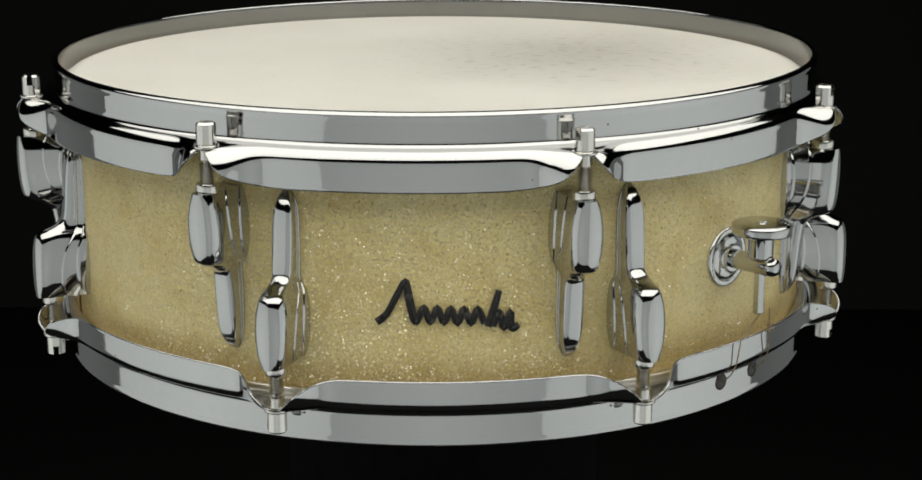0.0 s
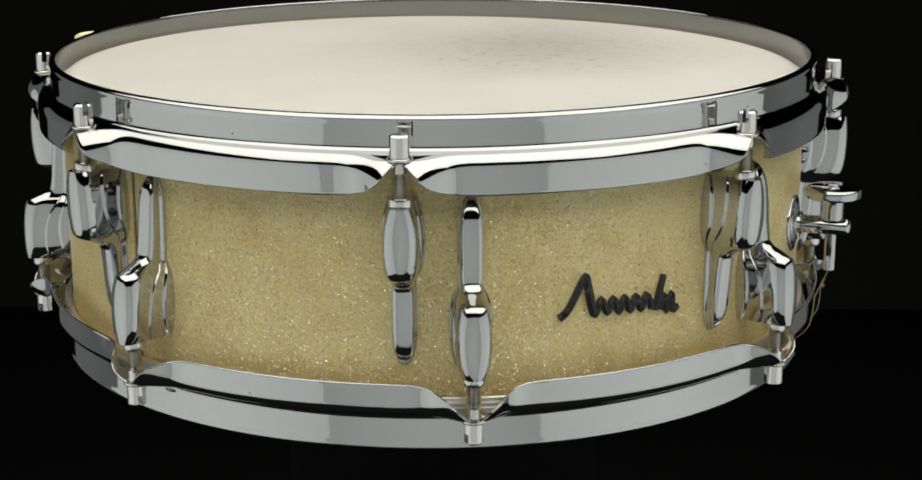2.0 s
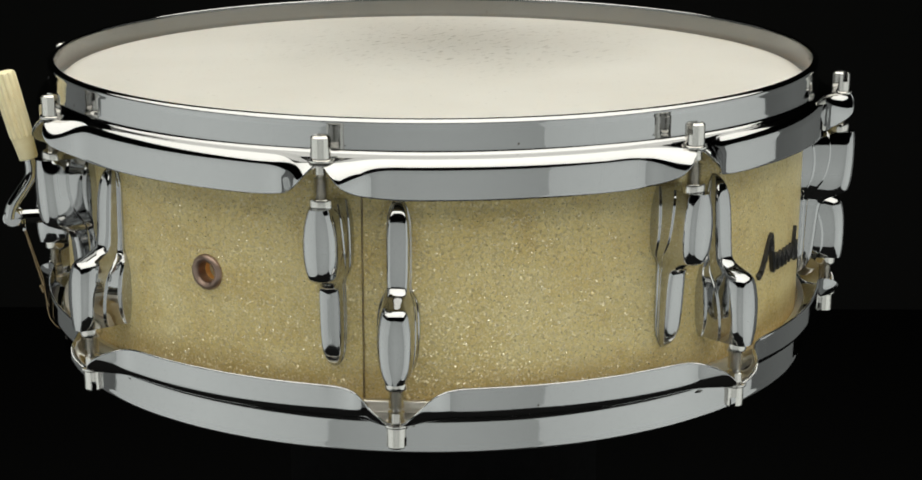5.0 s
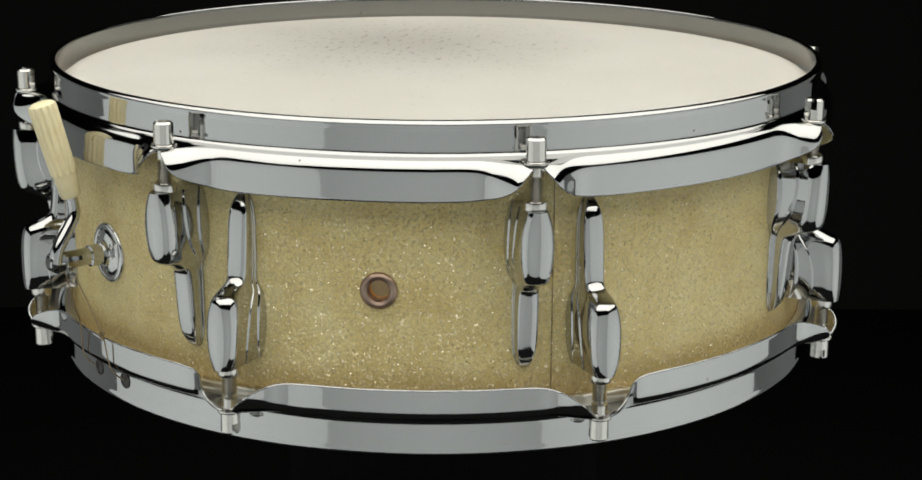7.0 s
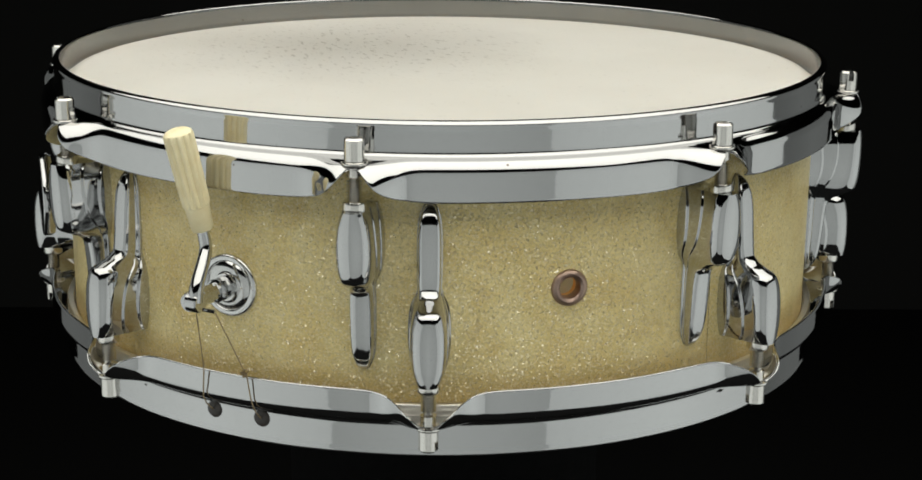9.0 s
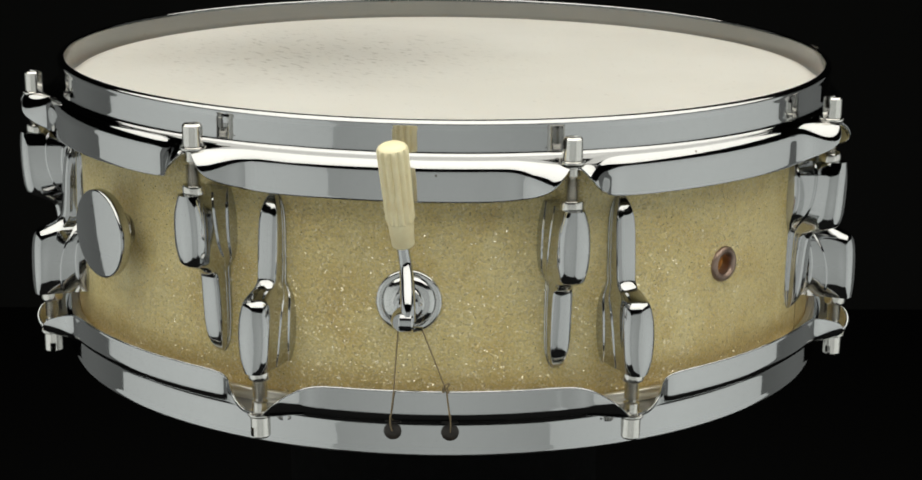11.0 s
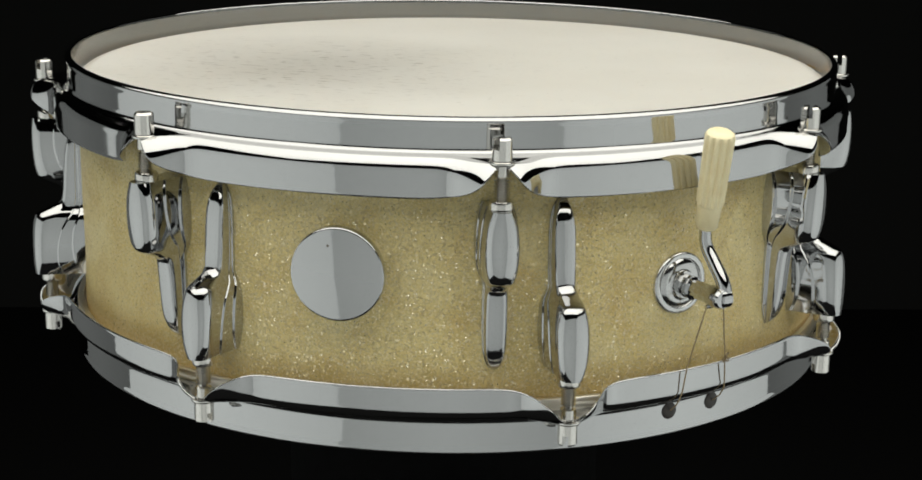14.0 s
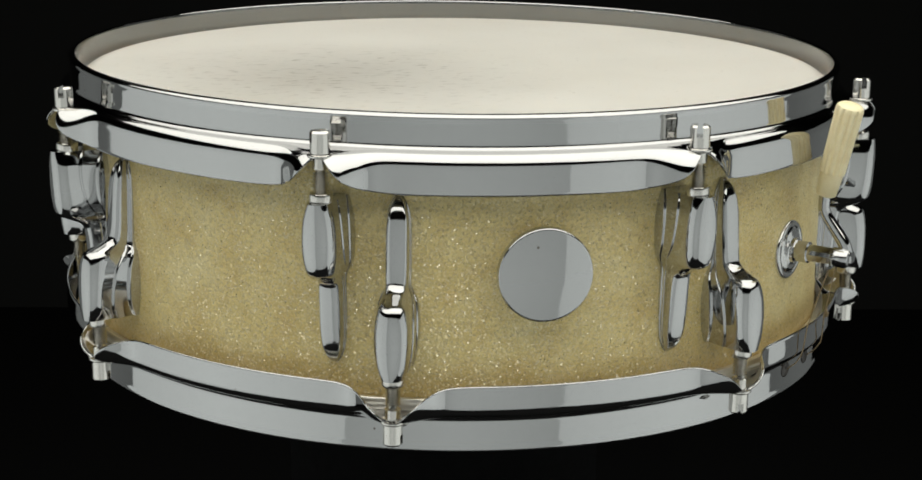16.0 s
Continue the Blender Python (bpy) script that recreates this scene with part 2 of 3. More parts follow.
def lathe(profile, segments=48, closed=False, axis="Z"):
    """A profile of (radius, height) turned round an axis."""
    bm = bmesh.new()
    rings = []
    for r, h in profile:
        if r < 1e-6:
            rings.append([bm.verts.new((0, 0, h))])
        else:
            rings.append([bm.verts.new((r * math.cos(2 * math.pi * k / segments), r * math.sin(2 * math.pi * k / segments), h)) for k in range(segments)])
    pairs = list(zip(rings, rings[1:]))
    if closed:
        pairs.append((rings[-1], rings[0]))
    for a, b in pairs:
        for k in range(segments):
            j = (k + 1) % segments
            if len(a) == 1 and len(b) == 1:
                continue
            if len(a) == 1:
                bm.faces.new((a[0], b[k], b[j]))
            elif len(b) == 1:
                bm.faces.new((a[k], a[j], b[0]))
            else:
                bm.faces.new((a[k], a[j], b[j], b[k]))
    if axis == "X":
        bmesh.ops.transform(bm, matrix=Matrix(((0, 0, 1, 0), (0, 1, 0, 0), (-1, 0, 0, 0), (0, 0, 0, 1))), verts=bm.verts)
    return bm


def loft(sections, caps=True, loop=True):
    """Skins a row of point loops."""
    bm = bmesh.new()
    rows = [[bm.verts.new(p) for p in s] for s in sections]
    n = len(rows[0])
    for a, b in zip(rows, rows[1:]):
        for k in range(n if loop else n - 1):
            j = (k + 1) % n
            bm.faces.new((a[k], a[j], b[j], b[k]))
    if caps:
        bm.faces.new(rows[0])
        bm.faces.new(rows[-1][::-1])
    return bm


def curve(keys, steps):
    """Catmull-Rom through rows of numbers."""
    keys = [np.array(k, float) for k in keys]
    out = []
    for i in range(len(keys) - 1):
        p0, p1, p2, p3 = keys[max(i - 1, 0)], keys[i], keys[i + 1], keys[min(i + 2, len(keys) - 1)]
        for s in range(steps):
            t = s / steps
            out.append(0.5 * (2 * p1 + (p2 - p0) * t + (2 * p0 - 5 * p1 + 4 * p2 - p3) * t * t + (3 * p1 - p0 - 3 * p2 + p3) * t ** 3))
    out.append(keys[-1])
    return out


def tube(points, radius, segments=8, caps=True):
    """A round bar along a path; radius is a number or one for each point."""
    pts = [Vector(p) for p in points]
    rad = radius if isinstance(radius, (list, tuple)) else [radius] * len(pts)
    side = None
    loops = []
    for i, p in enumerate(pts):
        d = (pts[min(i + 1, len(pts) - 1)] - pts[max(i - 1, 0)]).normalized()
        if side is None:
            side = d.orthogonal().normalized()
        side = (side - d * side.dot(d)).normalized()
        up = d.cross(side)
        loops.append([p + rad[i] * (math.cos(a) * side + math.sin(a) * up) for a in (2 * math.pi * k / segments for k in range(segments))])
    return loft(loops, caps)


def around(angle):
    """The axes at an angle of the drum: x outwards, y along the shell, z up."""
    return pose(0, 0, 0, 0, 0, angle)


# ---- the setting ----
def slab(name, size, centre, mat, label, category):
    bm = bmesh.new()
    bmesh.ops.create_cube(bm, size=1.0)
    bmesh.ops.scale(bm, vec=size, verts=bm.verts)
    ob = part(name, bm, mat)
    ob.location = centre
    return tagged(ob, label, category, kind="structure")


slab("floor", (6.0, 6.0, 0.05), (0, 0, -0.025), floor_cloth, "matt black cloth floor under the plinth", "floor")
slab("wall_north", (6.0, 0.1, 3.0), (0, 3.05, 1.5), black_cloth, "black backdrop cloth behind the drum", "backdrop")
slab("wall_south", (6.0, 0.1, 3.0), (0, -3.05, 1.5), black_cloth, "black studio wall behind the camera", "wall")
slab("wall_east", (0.1, 6.2, 3.0), (3.05, 0, 1.5), black_cloth, "black studio side wall", "wall")
slab("wall_west", (0.1, 6.2, 3.0), (-3.05, 0, 1.5), black_cloth, "black studio side wall", "wall")
slab("ceiling", (6.2, 6.2, 0.1), (0, 0, 3.06), black_cloth, "black studio ceiling", "ceiling")

plinth = tagged(new("turntable_plinth"), "matt black round turntable plinth carrying the snare drum", "plinth")
plinth_top = MID - 0.0615
part("column", finish(lathe([(0, 0.02), (0.070, 0.02), (0.079, 0.024), (0.079, plinth_top - 0.004), (0.077, plinth_top), (0, plinth_top)], 64)), black_paint, plinth)
part("base_disc", finish(lathe([(0, 0.0), (0.148, 0.0), (0.150, 0.003), (0.150, 0.017), (0.147, 0.02), (0, 0.02)], 64)), black_paint, plinth)

# ---- the snare drum ----
drum = tagged(new("snare_drum"), "champagne sparkle snare drum with chrome hoops and lugs, on a plinth", "drum")
R_SHELL = 0.1785
TOP_RODS = [242.5 + 45 * k for k in range(8)]
BOTTOM_RODS = [250.9 + 45 * k for k in range(8)]
VENT, VENT_Z = 178.95, -0.0022
SEAM = -158.7


def shell_radius(angle):
    """The wrap overlaps itself at the seam: a low step."""
    d = (angle - SEAM) % 360.0
    return R_SHELL + 0.0007 * max(0.0, (d - 352.5) / 7.5) ** 0.25 if d > 352.5 else R_SHELL


def on_shell(angle, z, r=None):
    a = radians(angle)
    r = shell_radius(angle) if r is None else r
    return (r * math.cos(a), r * math.sin(a), z)


def build_shell():
    """A ring with a round vent through it."""
    bm = bmesh.new()
    zs = [-0.056, -0.054, -0.028, -0.0222, -0.0122, -0.0022, 0.0078, 0.0178, 0.028, 0.054, 0.056]
    vent_lo, vent_hi = VENT - 3.2, VENT + 3.2
    angles = [SEAM + 0.02, *[SEAM + k * 1.5 for k in range(1, 235)], SEAM + 352.5, SEAM + 353, SEAM + 356, SEAM + 359, SEAM + 359.97]
    angles = [a for a in angles if not (vent_lo - 0.3 < a - 360 * (a > 300) < vent_hi + 0.3)]
    for a in (vent_lo, vent_hi):
        angles.append(a)
    angles.sort()
    r_in = 0.1715
    hole = 0.0046

    def wall(radius, flip):
        grid = [[bm.verts.new(on_shell(a, z, radius)) for z in zs] for a in angles]
        for i in range(len(angles) - 1):
            for j in range(len(zs) - 1):
                if abs(angles[i] - vent_lo) < 1e-6 and -0.0123 < zs[j] < 0.0070 and zs[j + 1] < 0.0079:
                    continue
                q = (grid[i][j], grid[i + 1][j], grid[i + 1][j + 1], grid[i][j + 1])
                bm.faces.new(q[::-1] if flip else q)
        for j in range(len(zs) - 1):
            q = (grid[-1][j], grid[0][j], grid[0][j + 1], grid[-1][j + 1])
            bm.faces.new(q[::-1] if flip else q)
        return grid

    outer, inner = wall(None, False), wall(r_in, True)
    for j in (0, len(zs) - 1):
        for i in range(len(angles)):
            k = (i + 1) % len(angles)
            q = (outer[i][j], outer[k][j], inner[k][j], inner[i][j])
            f = bm.faces.new(q if j else q[::-1])
            f.material_index = 1
    for f in bm.faces:
        c = f.calc_center_median()
        if math.hypot(c.x, c.y) < 0.175:
            f.material_index = 1
    # the patch round the vent
    half_a, half_z = 3.2, 0.010
    rims = []
    for radius in (None, r_in):
        loops = [[], []]
        for k in range(32):
            t = 2 * math.pi * k / 32
            c, s = math.cos(t), math.sin(t)
            m = 1 / max(abs(c), abs(s))
            loops[0].append(bm.verts.new(on_shell(VENT + c * m * half_a, VENT_Z + s * m * half_z, radius)))
            loops[1].append(bm.verts.new(on_shell(VENT + math.degrees(c * hole / R_SHELL), VENT_Z + s * hole, radius)))
        for k in range(32):
            j = (k + 1) % 32
            f = bm.faces.new((loops[0][k], loops[0][j], loops[1][j], loops[1][k]))
            f.material_index = 0 if radius is None else 1
        rims.append(loops[1])
    for k in range(32):
        j = (k + 1) % 32
        f = bm.faces.new((rims[0][k], rims[0][j], rims[1][j], rims[1][k]))
        f.material_index = 1
    return finish(bm, 30)


shell = part("shell", build_shell(), [wrap, wood], drum, "champagne sparkle wrap with a dark overlap seam")
part("wrap_seam", finish(loft([[on_shell(SEAM - 0.05 + u, z, r) for u, r in ((-0.10, 0.1780), (-0.10, 0.1794), (0.08, 0.1790), (0.08, 0.1780))] for z in (-0.0535, -0.02, 0.02, 0.0535)])), seam_brown, shell, "dark line where the wrap overlaps")


def step(x):
    x = min(1.0, max(0.0, x))
    return x * x * (3 - 2 * x)


def build_hoop(rods, drop, lip, inner_z):
    """A pressed hoop: an upright rim, and a skirt rolled down from its foot that is notched and drawn out to an ear at each rod. Heights from the rim's foot."""
    bm = bmesh.new()
    steps = [k * 0.25 for k in range(40)] + [10.5, 11.5, 13, 15, 17.5, 20]
    angles = [r + sign * d for r in rods for d in steps for sign in (1, -1) if d or sign > 0] + [r + 22.5 for r in rods]
    rows = []
    for a in sorted(a % 360 for a in angles):
        d = min(abs((a - r + 180) % 360 - 180) for r in rods)
        ear = math.exp(-(d / 3.3) ** 2)
        low = 0.0006 + drop * (1 - math.exp(-(max(d - 0.5, 0.0) / 2.6) ** 1.35))
        rim = [(0.1803, inner_z), (0.1803, inner_z + 0.001), (0.1803, lip - 0.0022), (0.1803, lip - 0.0007), (0.1805, lip - 0.0002), (0.1809, lip), (0.1822, lip - 0.0005), (0.1831, lip - 0.0010), (0.1834, lip - 0.0016), (0.1833, lip - 0.0026), (0.1831, lip - 0.0036), (0.1831, lip - 0.0042),
               (0.1831, 0.0036), (0.1831, 0.0028), (0.1831, 0.0020), (0.1832, 0.0012), (0.1835, 0.0005), (0.1840, 0.0000), (0.1845, -0.0003)]
        begin, r0, z0 = radians(14.0 - 8.0 * ear), 0.1849 + 0.0110 * ear, -0.0005 - 0.0009 * ear
        roll = 0.0060 - 0.0016 * ear + 0.0060 * (4 * ear * (1 - ear))
        flat = [(0.1845 + (r0 - 0.1845) * k, -0.0003 + (z0 + 0.0003) * k) for k in (0.35, 0.7)]
        mid_r, mid_z = r0 - roll * math.sin(begin), z0 - roll * math.cos(begin)
        end = math.acos(max(0.0, math.cos(begin) - low / roll))
        turns = [begin + (end - begin) * k / 14 for k in range(15)]
        turn = [(mid_r + roll * math.sin(t), mid_z + roll * math.cos(t)) for t in turns]
        last_r, last = turn[-1]
        foot = min(z0 - low, last - 0.00005)
        inner = roll - 0.0013
        turn += [(last_r, last - 0.1 * (last - foot)), (last_r, foot + 0.1 * (last - foot)), (last_r, foot), (last_r - 0.0003, foot - 0.0004), (last_r - 0.0008, foot - 0.0005), (last_r - 0.0012, foot - 0.0002)]
        under = [(mid_r + inner * math.sin(t), mid_z + inner * math.cos(t)) for t in turns[::-2]] + [(0.1836, -0.0017), (0.1822, -0.0021)]
        ca, sa = math.cos(radians(a)), math.sin(radians(a))
        rows.append([bm.verts.new((r * ca, r * sa, z)) for r, z in rim + flat + turn + under])
    n = len(rows[0])
    for i in range(len(rows)):
        a, b = rows[i], rows[(i + 1) % len(rows)]
        for k in range(n):
            j = (k + 1) % n
            f = bm.faces.new((a[k], a[j], b[j], b[k]))
            f.material_index = 1 if k < 3 else 0
    return finish(bm, 50)


FOOT = 0.0543
top_hoop = part("top_hoop", build_hoop(TOP_RODS, 0.0157, 0.0137, -0.0022), [chrome, hoop_inside], drum, "chrome flanged hoop with scalloped skirt", pose(0, 0, FOOT, 0, -0.25, 0))
flip = pose(0, 0, -FOOT - 0.0005, 180, 0, 0)
bottom_hoop = part("bottom_hoop", build_hoop([-a for a in BOTTOM_RODS], 0.0136, 0.0157, -0.0022), [chrome, hoop_inside], drum, "chrome flanged hoop with two snare openings on each side", flip)

# skins with their metal flesh rings
HEAD_Z = 0.0587
part("batter_head", finish(lathe([(0, HEAD_Z), (0.06, HEAD_Z), (0.12, HEAD_Z), (0.172, HEAD_Z), (0.1762, HEAD_Z - 0.0006), (0.1785, HEAD_Z - 0.0026), (0.1796, HEAD_Z - 0.0035), (0.1804, HEAD_Z - 0.0036), (0.1804, HEAD_Z - 0.0056), (0.1788, HEAD_Z - 0.0056), (0.178, HEAD_Z - 0.0034), (0.1758, HEAD_Z - 0.0011), (0.172, HEAD_Z - 0.0005), (0, HEAD_Z - 0.0005)], 160)), skin, drum, "off-white coated skin with grey stick marks")
part("snare_side_head", finish(lathe([(0, -HEAD_Z), (0.172, -HEAD_Z), (0.1762, -HEAD_Z + 0.0006), (0.1793, -HEAD_Z + 0.008), (0.1788, -HEAD_Z + 0.008), (0.1758, -HEAD_Z + 0.0011), (0.172, -HEAD_Z + 0.0005), (0, -HEAD_Z + 0.0005)], 128)), skin, drum)
for s in (1, -1):
    ring = [(0.1796, s * 0.0480), (0.1820, s * 0.0478), (0.1826, s * 0.0486), (0.1826, s * 0.0520), (0.1820, s * 0.0530), (0.1796, s * 0.0530)]
    part("flesh_ring", finish(lathe(ring, 128, closed=True)), alloy, drum, "dull aluminium ring")


# lugs: one casting, a barrel that holds the nut, a slim tail, and two low steps down each side of the barrel
def build_lug():
    keys = [  # height, half width, standing out, heights of the first and the second step
        (34.5, 4.6, 22.9, 10.2, 1.6), (31.5, 5.6, 23.3, 11.5, 3.2), (27.0, 6.6, 23.6, 12.3, 4.8), (20.0, 7.2, 23.6, 12.0, 5.5), (13.0, 7.1, 23.2, 10.2, 4.8), (8.0, 6.5, 22.3, 7.2, 3.0), (5.4, 5.9, 20.7, 5.2, 2.0),
        (3.4, 5.1, 16.4, 4.2, 1.6), (1.6, 4.6, 12.2, 3.6, 1.4), (-0.6, 4.4, 9.8, 3.1, 1.3), (-3.0, 4.5, 9.0, 2.9, 1.2), (-8.0, 4.6, 8.4, 2.8, 1.2), (-16.0, 4.6, 7.8, 2.6, 1.1), (-22.0, 4.5, 7.2, 2.4, 1.0),
        (-27.0, 4.1, 6.3, 2.1, 0.9), (-30.5, 3.3, 5.0, 1.7, 0.8), (-33.0, 2.3, 3.4, 1.2, 0.6), (-34.6, 1.2, 1.6, 0.7, 0.3), (-35.3, 0.4, 0.4, 0.2, 0.1)]
    loops = []
    for z, w, h, h1, h2 in curve(keys, 6):
        slim = step((4.0 - z) / 8.0)                # the barrel is faceted, the tail round
        wide = 1.0 - step((9.0 - z) / 9.0)
        w1 = w + 0.20 + 0.40 * wide
        w2 = w1 + 0.30 + 0.50 * wide
        side = [(w2, -1.5), (w2, 0.75 * h2), (w2 - 0.08, 0.93 * h2), (w2 - 0.3, h2), (w1 + 0.10, h2 + 0.04 * (h1 - h2)),
                (w1, h2 + 0.10 * (h1 - h2)), (w1, h1 - 0.10 * (h1 - h2)), (w1 - 0.06, h1 - 0.03 * (h1 - h2)), (w1 - 0.2, h1), (w + 0.05, h1 + 0.02 * (h - h1))]
        barrel = [(1.0, 0.06), (1.0, 0.40), (0.985, 0.54), (0.94, 0.68), (0.85, 0.79), (0.74, 0.88), (0.60, 0.932), (0.40, 0.968), (0.20, 0.990), (0.08, 1.0)]
        tail = [(1.0, 0.10), (1.0, 0.30), (0.99, 0.50), (0.965, 0.66), (0.92, 0.79), (0.85, 0.885), (0.73, 0.95), (0.55, 0.985), (0.30, 1.0), (0.10, 1.0)]
        half = side + [((a + (c - a) * slim) * w, h1 + (h - h1) * (b + (d - b) * slim)) for (a, b), (c, d) in zip(barrel, tail)]
        pts = half + [(-x, y) for x, y in reversed(half)]
        loops.append([((178.5 + y) / 1000, x / 1000, z / 1000) for x, y in pts])
    return finish(loft(loops), 52)


def mesh_of(name, bm, mat):
    me = bpy.data.meshes.new(name)
    bm.to_mesh(me)
    bm.free()
    me.materials.append(mat)
    return me


lug_mesh = mesh_of("lug_body", build_lug(), cast_chrome)
nut_mesh = mesh_of("swivel_nut", finish(lathe([(0.0030, 0.0330), (0.0045, 0.0330), (0.0047, 0.0336), (0.0047, 0.0372), (0.0043, 0.0380), (0.0028, 0.0380)], 24)), nickel)


def rod_profile():
    prof = [(0.0, 0.030), (0.0022, 0.030)]
    z = 0.036
    while z < 0.0450:
        prof += [(0.0019, z), (0.0031, z + 0.0005), (0.0019, z + 0.0010)]
        z += 0.0011
    return prof + [(0.0022, 0.0466), (0.0033, 0.0472), (0.0033, 0.0535), (0.0, 0.0535)]


def build_rod_head():
    """A round head with a slot sawn across its top."""
    bm = lathe([(0.0, 0.0532), (0.0040, 0.0532), (0.0040, 0.0576), (0.0, 0.0576)], 24)
    for side in (0, math.pi):
        loops = []
        for z, r in ((0.0574, 0.0040), (0.0613, 0.0040), (0.0621, 0.0033)):
            pts = [(r * math.cos(side + t), r * math.sin(side + t)) for t in (math.radians(-72 + 144 * k / 12) for k in range(13))]
            loops.append([(x, y, z) for x, y in pts])
        two = loft(loops)
        me = bpy.data.meshes.new("half")
        two.to_mesh(me)
        two.free()
        bm.from_mesh(me)
        bpy.data.meshes.remove(me)
    return finish(bm, 35)


rod_mesh = mesh_of("tension_rod", finish(lathe(rod_profile(), 16), 40), steel)
head_mesh = mesh_of("rod_head", build_rod_head(), nickel)
washer_mesh = mesh_of("washer", finish(lathe([(0.0026, 0.0520), (0.0050, 0.0520), (0.0052, 0.0524), (0.0052, 0.0529), (0.0049, 0.0533), (0.0026, 0.0533)], 28, closed=True)), nickel)

rng = random.Random(4)
UPSIDE = Matrix.Diagonal((1, -1, -1, 1))
R_ROD = 0.1940
for angles, m0 in ((TOP_RODS, Matrix.Identity(4)), (BOTTOM_RODS, UPSIDE)):
    for a in angles:
        lug = part("tension_lug", lug_mesh, None, drum, "", around(a) @ m0)
        part("swivel_nut", nut_mesh, None, lug, "dull nickel nut", pose(R_ROD, 0, 0))
        rod = part("tension_rod", rod_mesh, None, drum, "", around(a) @ m0 @ pose(R_ROD, 0, 0.0004, 0, rng.uniform(-0.5, 0.5), 0))
        part("rod_head", head_mesh, None, rod, "slotted nickel head", pose(0, 0, 0, 0, 0, rng.uniform(0, 180)))
        part("washer", washer_mesh, None, rod, "", pose(0, 0, -0.0002))

# the vent's grommet
vent = part("air_vent", finish(lathe([(0.0043, -0.004), (0.0043, 0.0006), (0.0048, 0.0013), (0.0058, 0.0017), (0.0070, 0.0013), (0.0076, 0.0004), (0.0077, -0.0008)], 40, axis="X")), brown_metal, drum, "tarnished brown grommet round the vent", around(VENT) @ pose(R_SHELL, 0, VENT_Z))


# the muffler's flat round knob
muffler = part("muffler_knob", finish(lathe([(0.0, 0.0105), (0.0168, 0.0105), (0.0180, 0.0101), (0.0185, 0.0110), (0.0190, 0.0117), (0.0190, 0.0142), (0.0189, 0.0149), (0.0186, 0.0152), (0.0180, 0.01535), (0.0, 0.0155)], 72, axis="X")), chrome, drum, "polished chrome disc", around(88.6) @ pose(R_SHELL - 0.0015, 0, 0.0062))
part("stem", finish(lathe([(0.0, -0.002), (0.007, -0.002), (0.007, 0.0015), (0.0045, 0.002), (0.0045, 0.0108), (0.0, 0.0108)], 24, axis="X")), nickel, muffler)


def rosette():
    return finish(lathe([(0.0, -0.002), (0.0131, -0.002), (0.0132, 0.0002), (0.0130, 0.0008), (0.0124, 0.0012), (0.0112, 0.0014), (0.0106, 0.0013), (0.0103, 0.0010), (0.0100, 0.0012), (0.0094, 0.0017), (0.0074, 0.0023), (0.0062, 0.0025), (0.0058, 0.0028), (0.0056, 0.0040), (0.0, 0.0042)], 56, axis="X"), 40)


# the strainer: a lever with an ivory grip on a round foot
strainer = part("snare_strainer", rosette(), satin_chrome, drum, "chrome snare strainer on a round foot", around(133.6) @ pose(R_SHELL, 0, -0.0060))
part("post", finish(lathe([(0.0, 0.004), (0.0048, 0.004), (0.0048, 0.0095), (0.0038, 0.0100), (0.0038, 0.0205), (0.0044, 0.0210), (0.0044, 0.0262), (0.0036, 0.0280), (0.0, 0.0286)], 12, axis="X"), 30), chrome, strainer)
arm_keys = curve([(0.0262, 0.0022, 0.000), (0.0245, 0.0020, 0.006), (0.0195, 0.0012, 0.013), (0.0158, 0.0004, 0.0185), (0.0152, -0.0004, 0.023), (0.0162, -0.0012, 0.030)], 5)
lever = part("lever", finish(tube(arm_keys, [0.0030 - 0.0006 * k / 25 for k in range(len(arm_keys))], 12)), chrome, strainer)
part("pivot", finish(lathe([(0, -0.0028), (0.0038, -0.0028), (0.0044, -0.0022), (0.0044, 0.0022), (0.0038, 0.0028), (0, 0.0028)], 24)), chrome, strainer, "", pose(0.0250, 0.0015, 0.0, 90, 0, 0))

part("cord_bar", finish(tube([(0.0200, -0.0025, -0.0048), (0.0200, 0.0073, -0.0048)], 0.0008, 8)), satin_chrome, strainer)


def build_grip():
    """A ferrule below, twelve flutes above, a flat crown."""
    loops = []
    for z, r, flute in ((0, 0.0040, 0), (0.0006, 0.0044, 0), (0.0098, 0.0050, 0), (0.0104, 0.0050, 0), (0.0106, 0.0053, 0.2), (0.0116, 0.0056, 1), (0.025, 0.0058, 1), (0.038, 0.0060, 1), (0.0400, 0.0060, 0.8), (0.0412, 0.0056, 0.3), (0.0419, 0.0046, 0), (0.0423, 0.0028, 0), (0.0424, 0.0008, 0)):
        loops.append([((r - 0.0010 * flute * (0.5 - 0.5 * math.cos(12 * t)) ** 2) * math.cos(t), (r - 0.0010 * flute * (0.5 - 0.5 * math.cos(12 * t)) ** 2) * math.sin(t), z) for t in (2 * math.pi * k / 96 for k in range(96))])
    return finish(loft(loops), 40)


part("grip", build_grip(), ivory, strainer, "fluted ivory plastic grip", Matrix.Translation((0.0158, -0.0006, 0.0272)) @ Vector((0.0098, -0.0034, 0.0410)).to_track_quat("Z", "X").to_matrix().to_4x4())

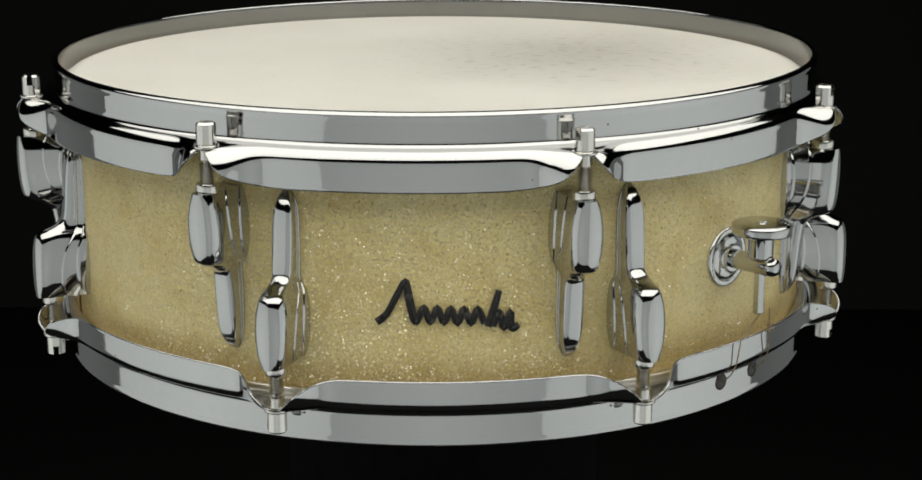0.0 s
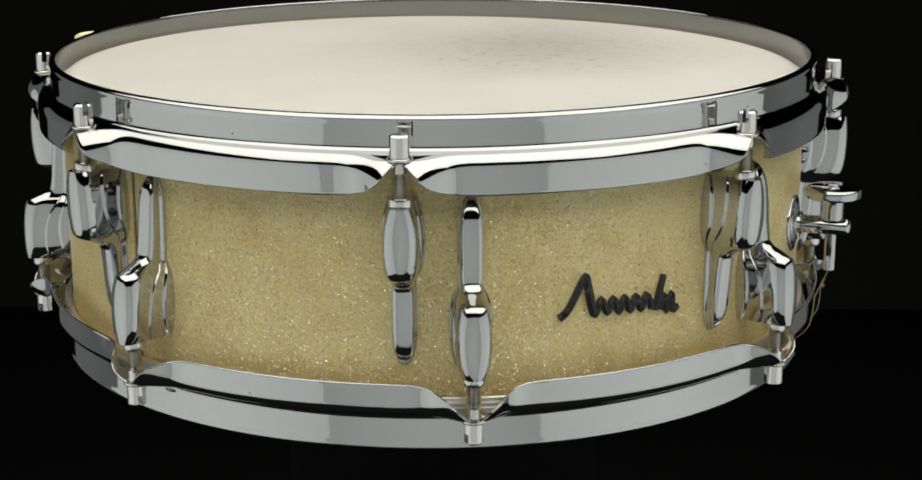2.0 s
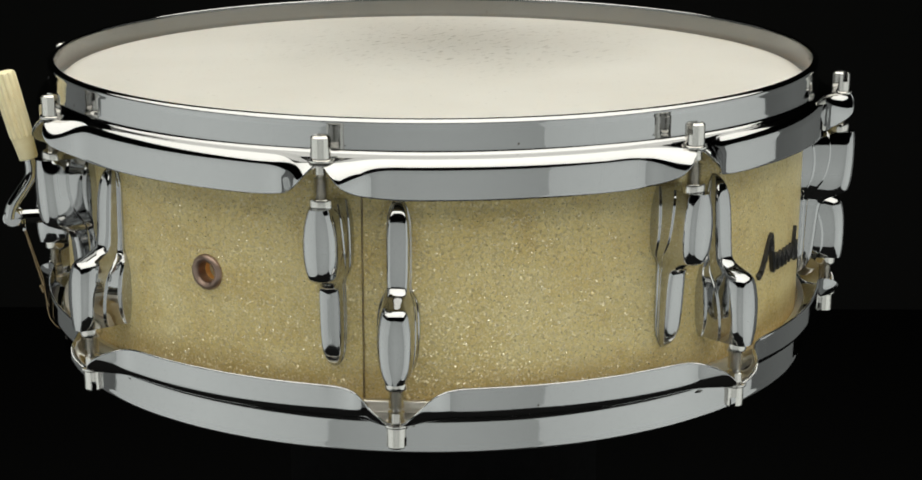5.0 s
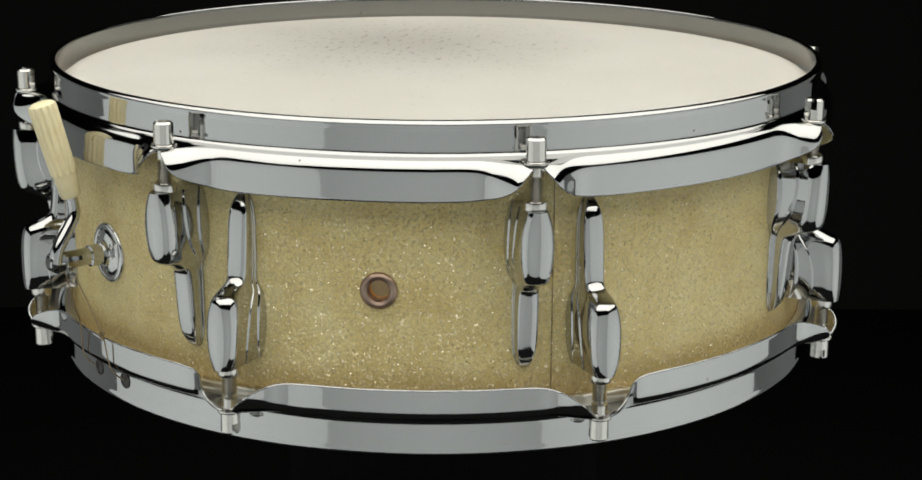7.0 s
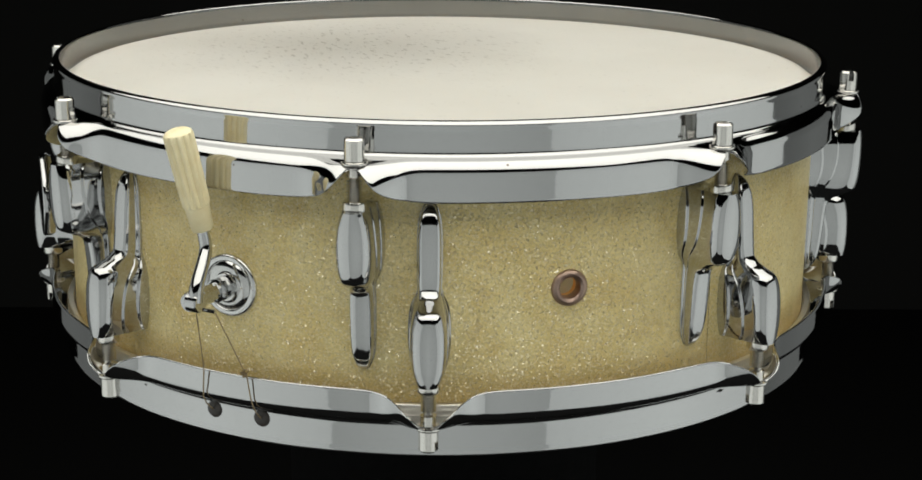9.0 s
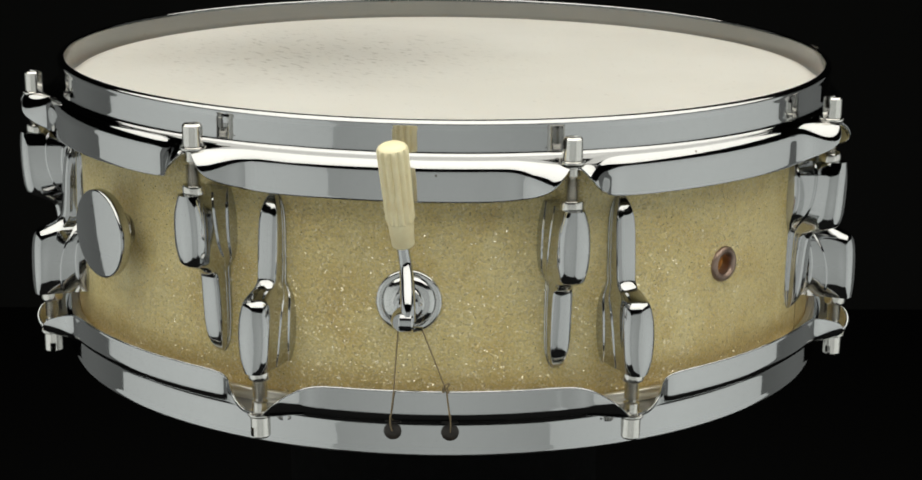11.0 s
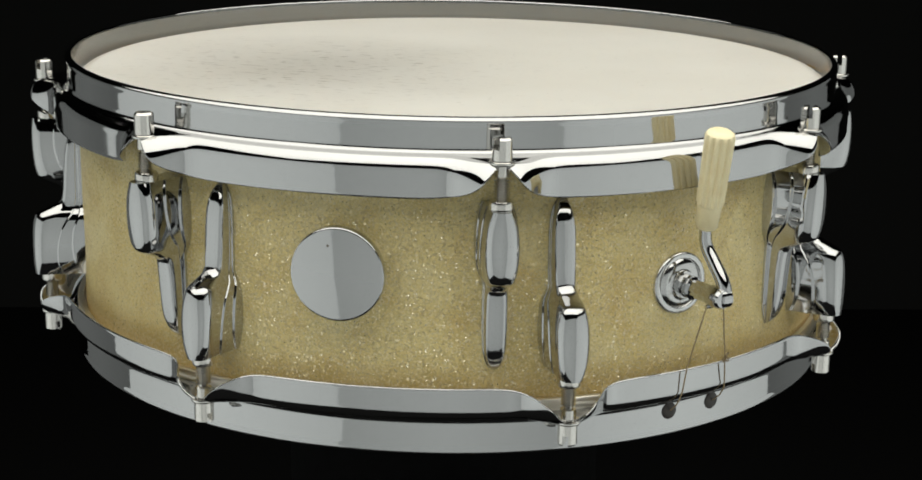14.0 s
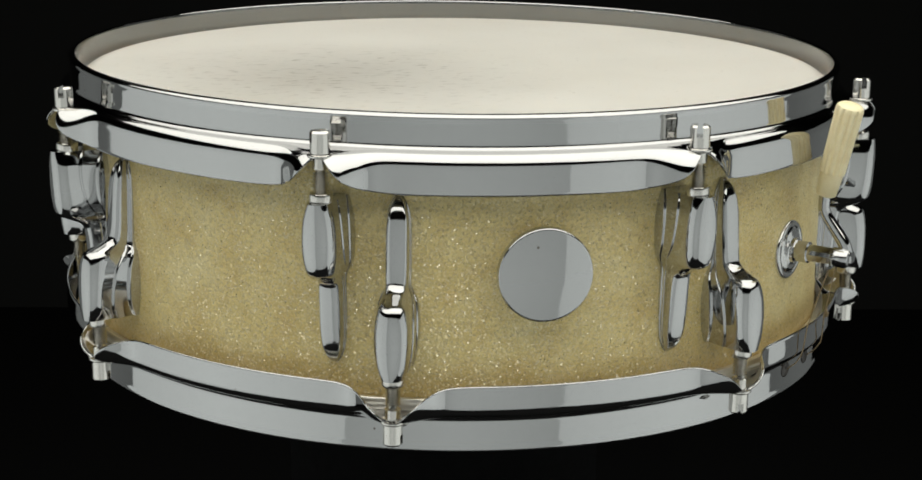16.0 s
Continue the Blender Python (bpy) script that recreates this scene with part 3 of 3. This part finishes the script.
# the butt clamp opposite
butt = part("snare_butt", rosette(), satin_chrome, drum, "chrome snare clamp with a knurled thumb screw", around(-45.7) @ pose(R_SHELL, 0, -0.0052))
part("post", finish(lathe([(0.0, 0.004), (0.0042, 0.004), (0.0042, 0.0225), (0.0040, 0.0245), (0.0030, 0.0262), (0.0, 0.0268)], 24, axis="X"), 50), chrome, butt)


def build_thumb_screw():
    loops = []
    for z, r, k in ((0.0135, 0.0108, 0), (0.0138, 0.0122, 1), (0.0144, 0.0126, 1), (0.0176, 0.0126, 1), (0.0181, 0.0122, 1), (0.0185, 0.0112, 0), (0.0187, 0.0100, 0)):
        loops.append([((r - 0.00025 * k * (j % 2)) * math.cos(2 * math.pi * j / 120), (r - 0.00025 * k * (j % 2)) * math.sin(2 * math.pi * j / 120), z) for j in range(120)])
    return finish(loft(loops), 60)


screw = part("thumb_screw", build_thumb_screw(), chrome, butt, "knurled chrome screw", pose(0.0178, -0.0006, 0.0))
part("screw_neck", finish(lathe([(0, 0.0035), (0.0052, 0.0035), (0.0054, 0.0042), (0.0054, 0.0120), (0.0062, 0.0136), (0, 0.0136)], 28)), chrome, butt, "", pose(0.0178, -0.0006, 0.0))
part("slot_head", finish(lathe([(0.0, 0.0186), (0.0024, 0.0186), (0.0022, 0.0195), (0.0, 0.0196)], 16)), nickel, butt, "", pose(0.0178, -0.0006, 0.0))
part("clamp_bar", finish(lathe([(0, -0.0212), (0.0021, -0.0212), (0.0025, -0.0207), (0.0025, -0.003), (0.0025, 0.0005), (0, 0.0005)], 6), 20), chrome, butt, "", pose(0.0178, -0.0004, 0.0))


# snare cords through openings of the bottom hoop; dark caps paint the openings' shade
def cords(base, spread, out, half, shift, top_z):
    for s, a in ((-1, base - spread), (1, base + spread)):
        part("opening_shade_cap", finish(lathe([(0.0037, -0.0006), (0.0036, 0.0002), (0.0030, 0.0005), (0.0014, 0.0007), (0.0, 0.0008)], 24, axis="X")), hole_shade, bottom_hoop, "dark cap painted as the shade in a round opening", flip.inverted() @ around(a) @ pose(0.1831, 0, -0.0592))
        da = radians(a - base)
        y1 = 0.1910 * math.sin(da)
        path = [(out, s * half - shift, top_z), (0.1912, 0.86 * y1, -0.0385), (0.1905, 0.95 * y1, -0.0480), (0.1898, y1, -0.0515), (0.1876, y1, -0.0552), (0.1838, y1 * 0.97, -0.0588)]
        part("snare_cord", finish(tube(path, 0.00030, 6)), gut, drum, "thin brown gut cord", around(base))
    r2 = random.Random(int(base))
    yk = 0.1910 * math.sin(radians(spread)) * 0.84
    pts = [(0.1918 + r2.uniform(-0.0008, 0.0018), yk + r2.uniform(-0.0022, 0.0022), -0.0375 + r2.uniform(-0.0018, 0.0022)) for k in range(9)]
    part("cord_knot", finish(tube(curve(pts, 4), 0.00030, 6)), gut, drum, "tied ends of the gut cord", around(base))


cords(135.3, 3.6, 0.1985, 0.0046, 0.0035, -0.0110)
cords(-44.0, 3.7, 0.1962, 0.0026, 0.0, -0.0260)


# the badge: a dark raised squiggle
def build_badge():
    bm = bmesh.new()
    wave = [(16 + 2.7 * k, (-11.5 if k % 2 else -17.5) - 0.12 * k, 1.15) for k in range(11)]
    strokes = (
        [(0, -18, 1.3), (4, -14.5, 1.2), (8, -7, 1.2), (11.5, -0.8, 1.0), (12.8, -7, 1.4), (14.6, -15.5, 1.4)] + wave,
        [(44.5, -20.0, 1.2), (46.5, -13.5, 1.3), (48.8, -5.2, 1.0)],
        [(46.5, -20.0, 1.0), (49.0, -14.0, 1.1), (50.8, -21, 1.2), (53.5, -14.2, 1.1), (54.0, -21.2, 1.2), (57, -19.8, 0.9)])
    for keys in strokes:
        pts = curve(keys, 5)
        left, right = [], []
        for i, p in enumerate(pts):
            d = pts[min(i + 1, len(pts) - 1)][:2] - pts[max(i - 1, 0)][:2]
            d = d / (np.hypot(*d) + 1e-9)
            nn = np.array([-d[1], d[0]]) * p[2] * 1.15
            left.append(p[:2] + nn)
            right.append(p[:2] - nn)
        for i in range(len(pts) - 1):
            quad = (left[i], left[i + 1], right[i + 1], right[i])
            vs = []
            for r in (R_SHELL - 0.0004, R_SHELL + 0.0014):
                vs.append([bm.verts.new(on_shell(-97.4 + math.degrees(q[0] * 0.001 / R_SHELL), q[1] * 0.001, r)) for q in quad])
            bm.faces.new(vs[1])
            bm.faces.new(vs[0][::-1])
            for k in range(4):
                j = (k + 1) % 4
                bm.faces.new((vs[0][k], vs[0][j], vs[1][j], vs[1][k]))
    bmesh.ops.remove_doubles(bm, verts=bm.verts, dist=0.00002)
    return finish(bm, 30)


part("badge", build_badge(), badge_black, drum, "raised black emblem")


def motions():
    times = [0.5 * k for k in range(33)]
    walk(drum, [(t, pose(0, 0, 0, 0, 0, SPIN * t) @ pose(ECC[0], ECC[1], MID, 0, LEAN, 0)) for t in times])
    walk(plinth, [(t, pose(0, 0, 0, 0, 0, SPIN * t)) for t in times])


motions()
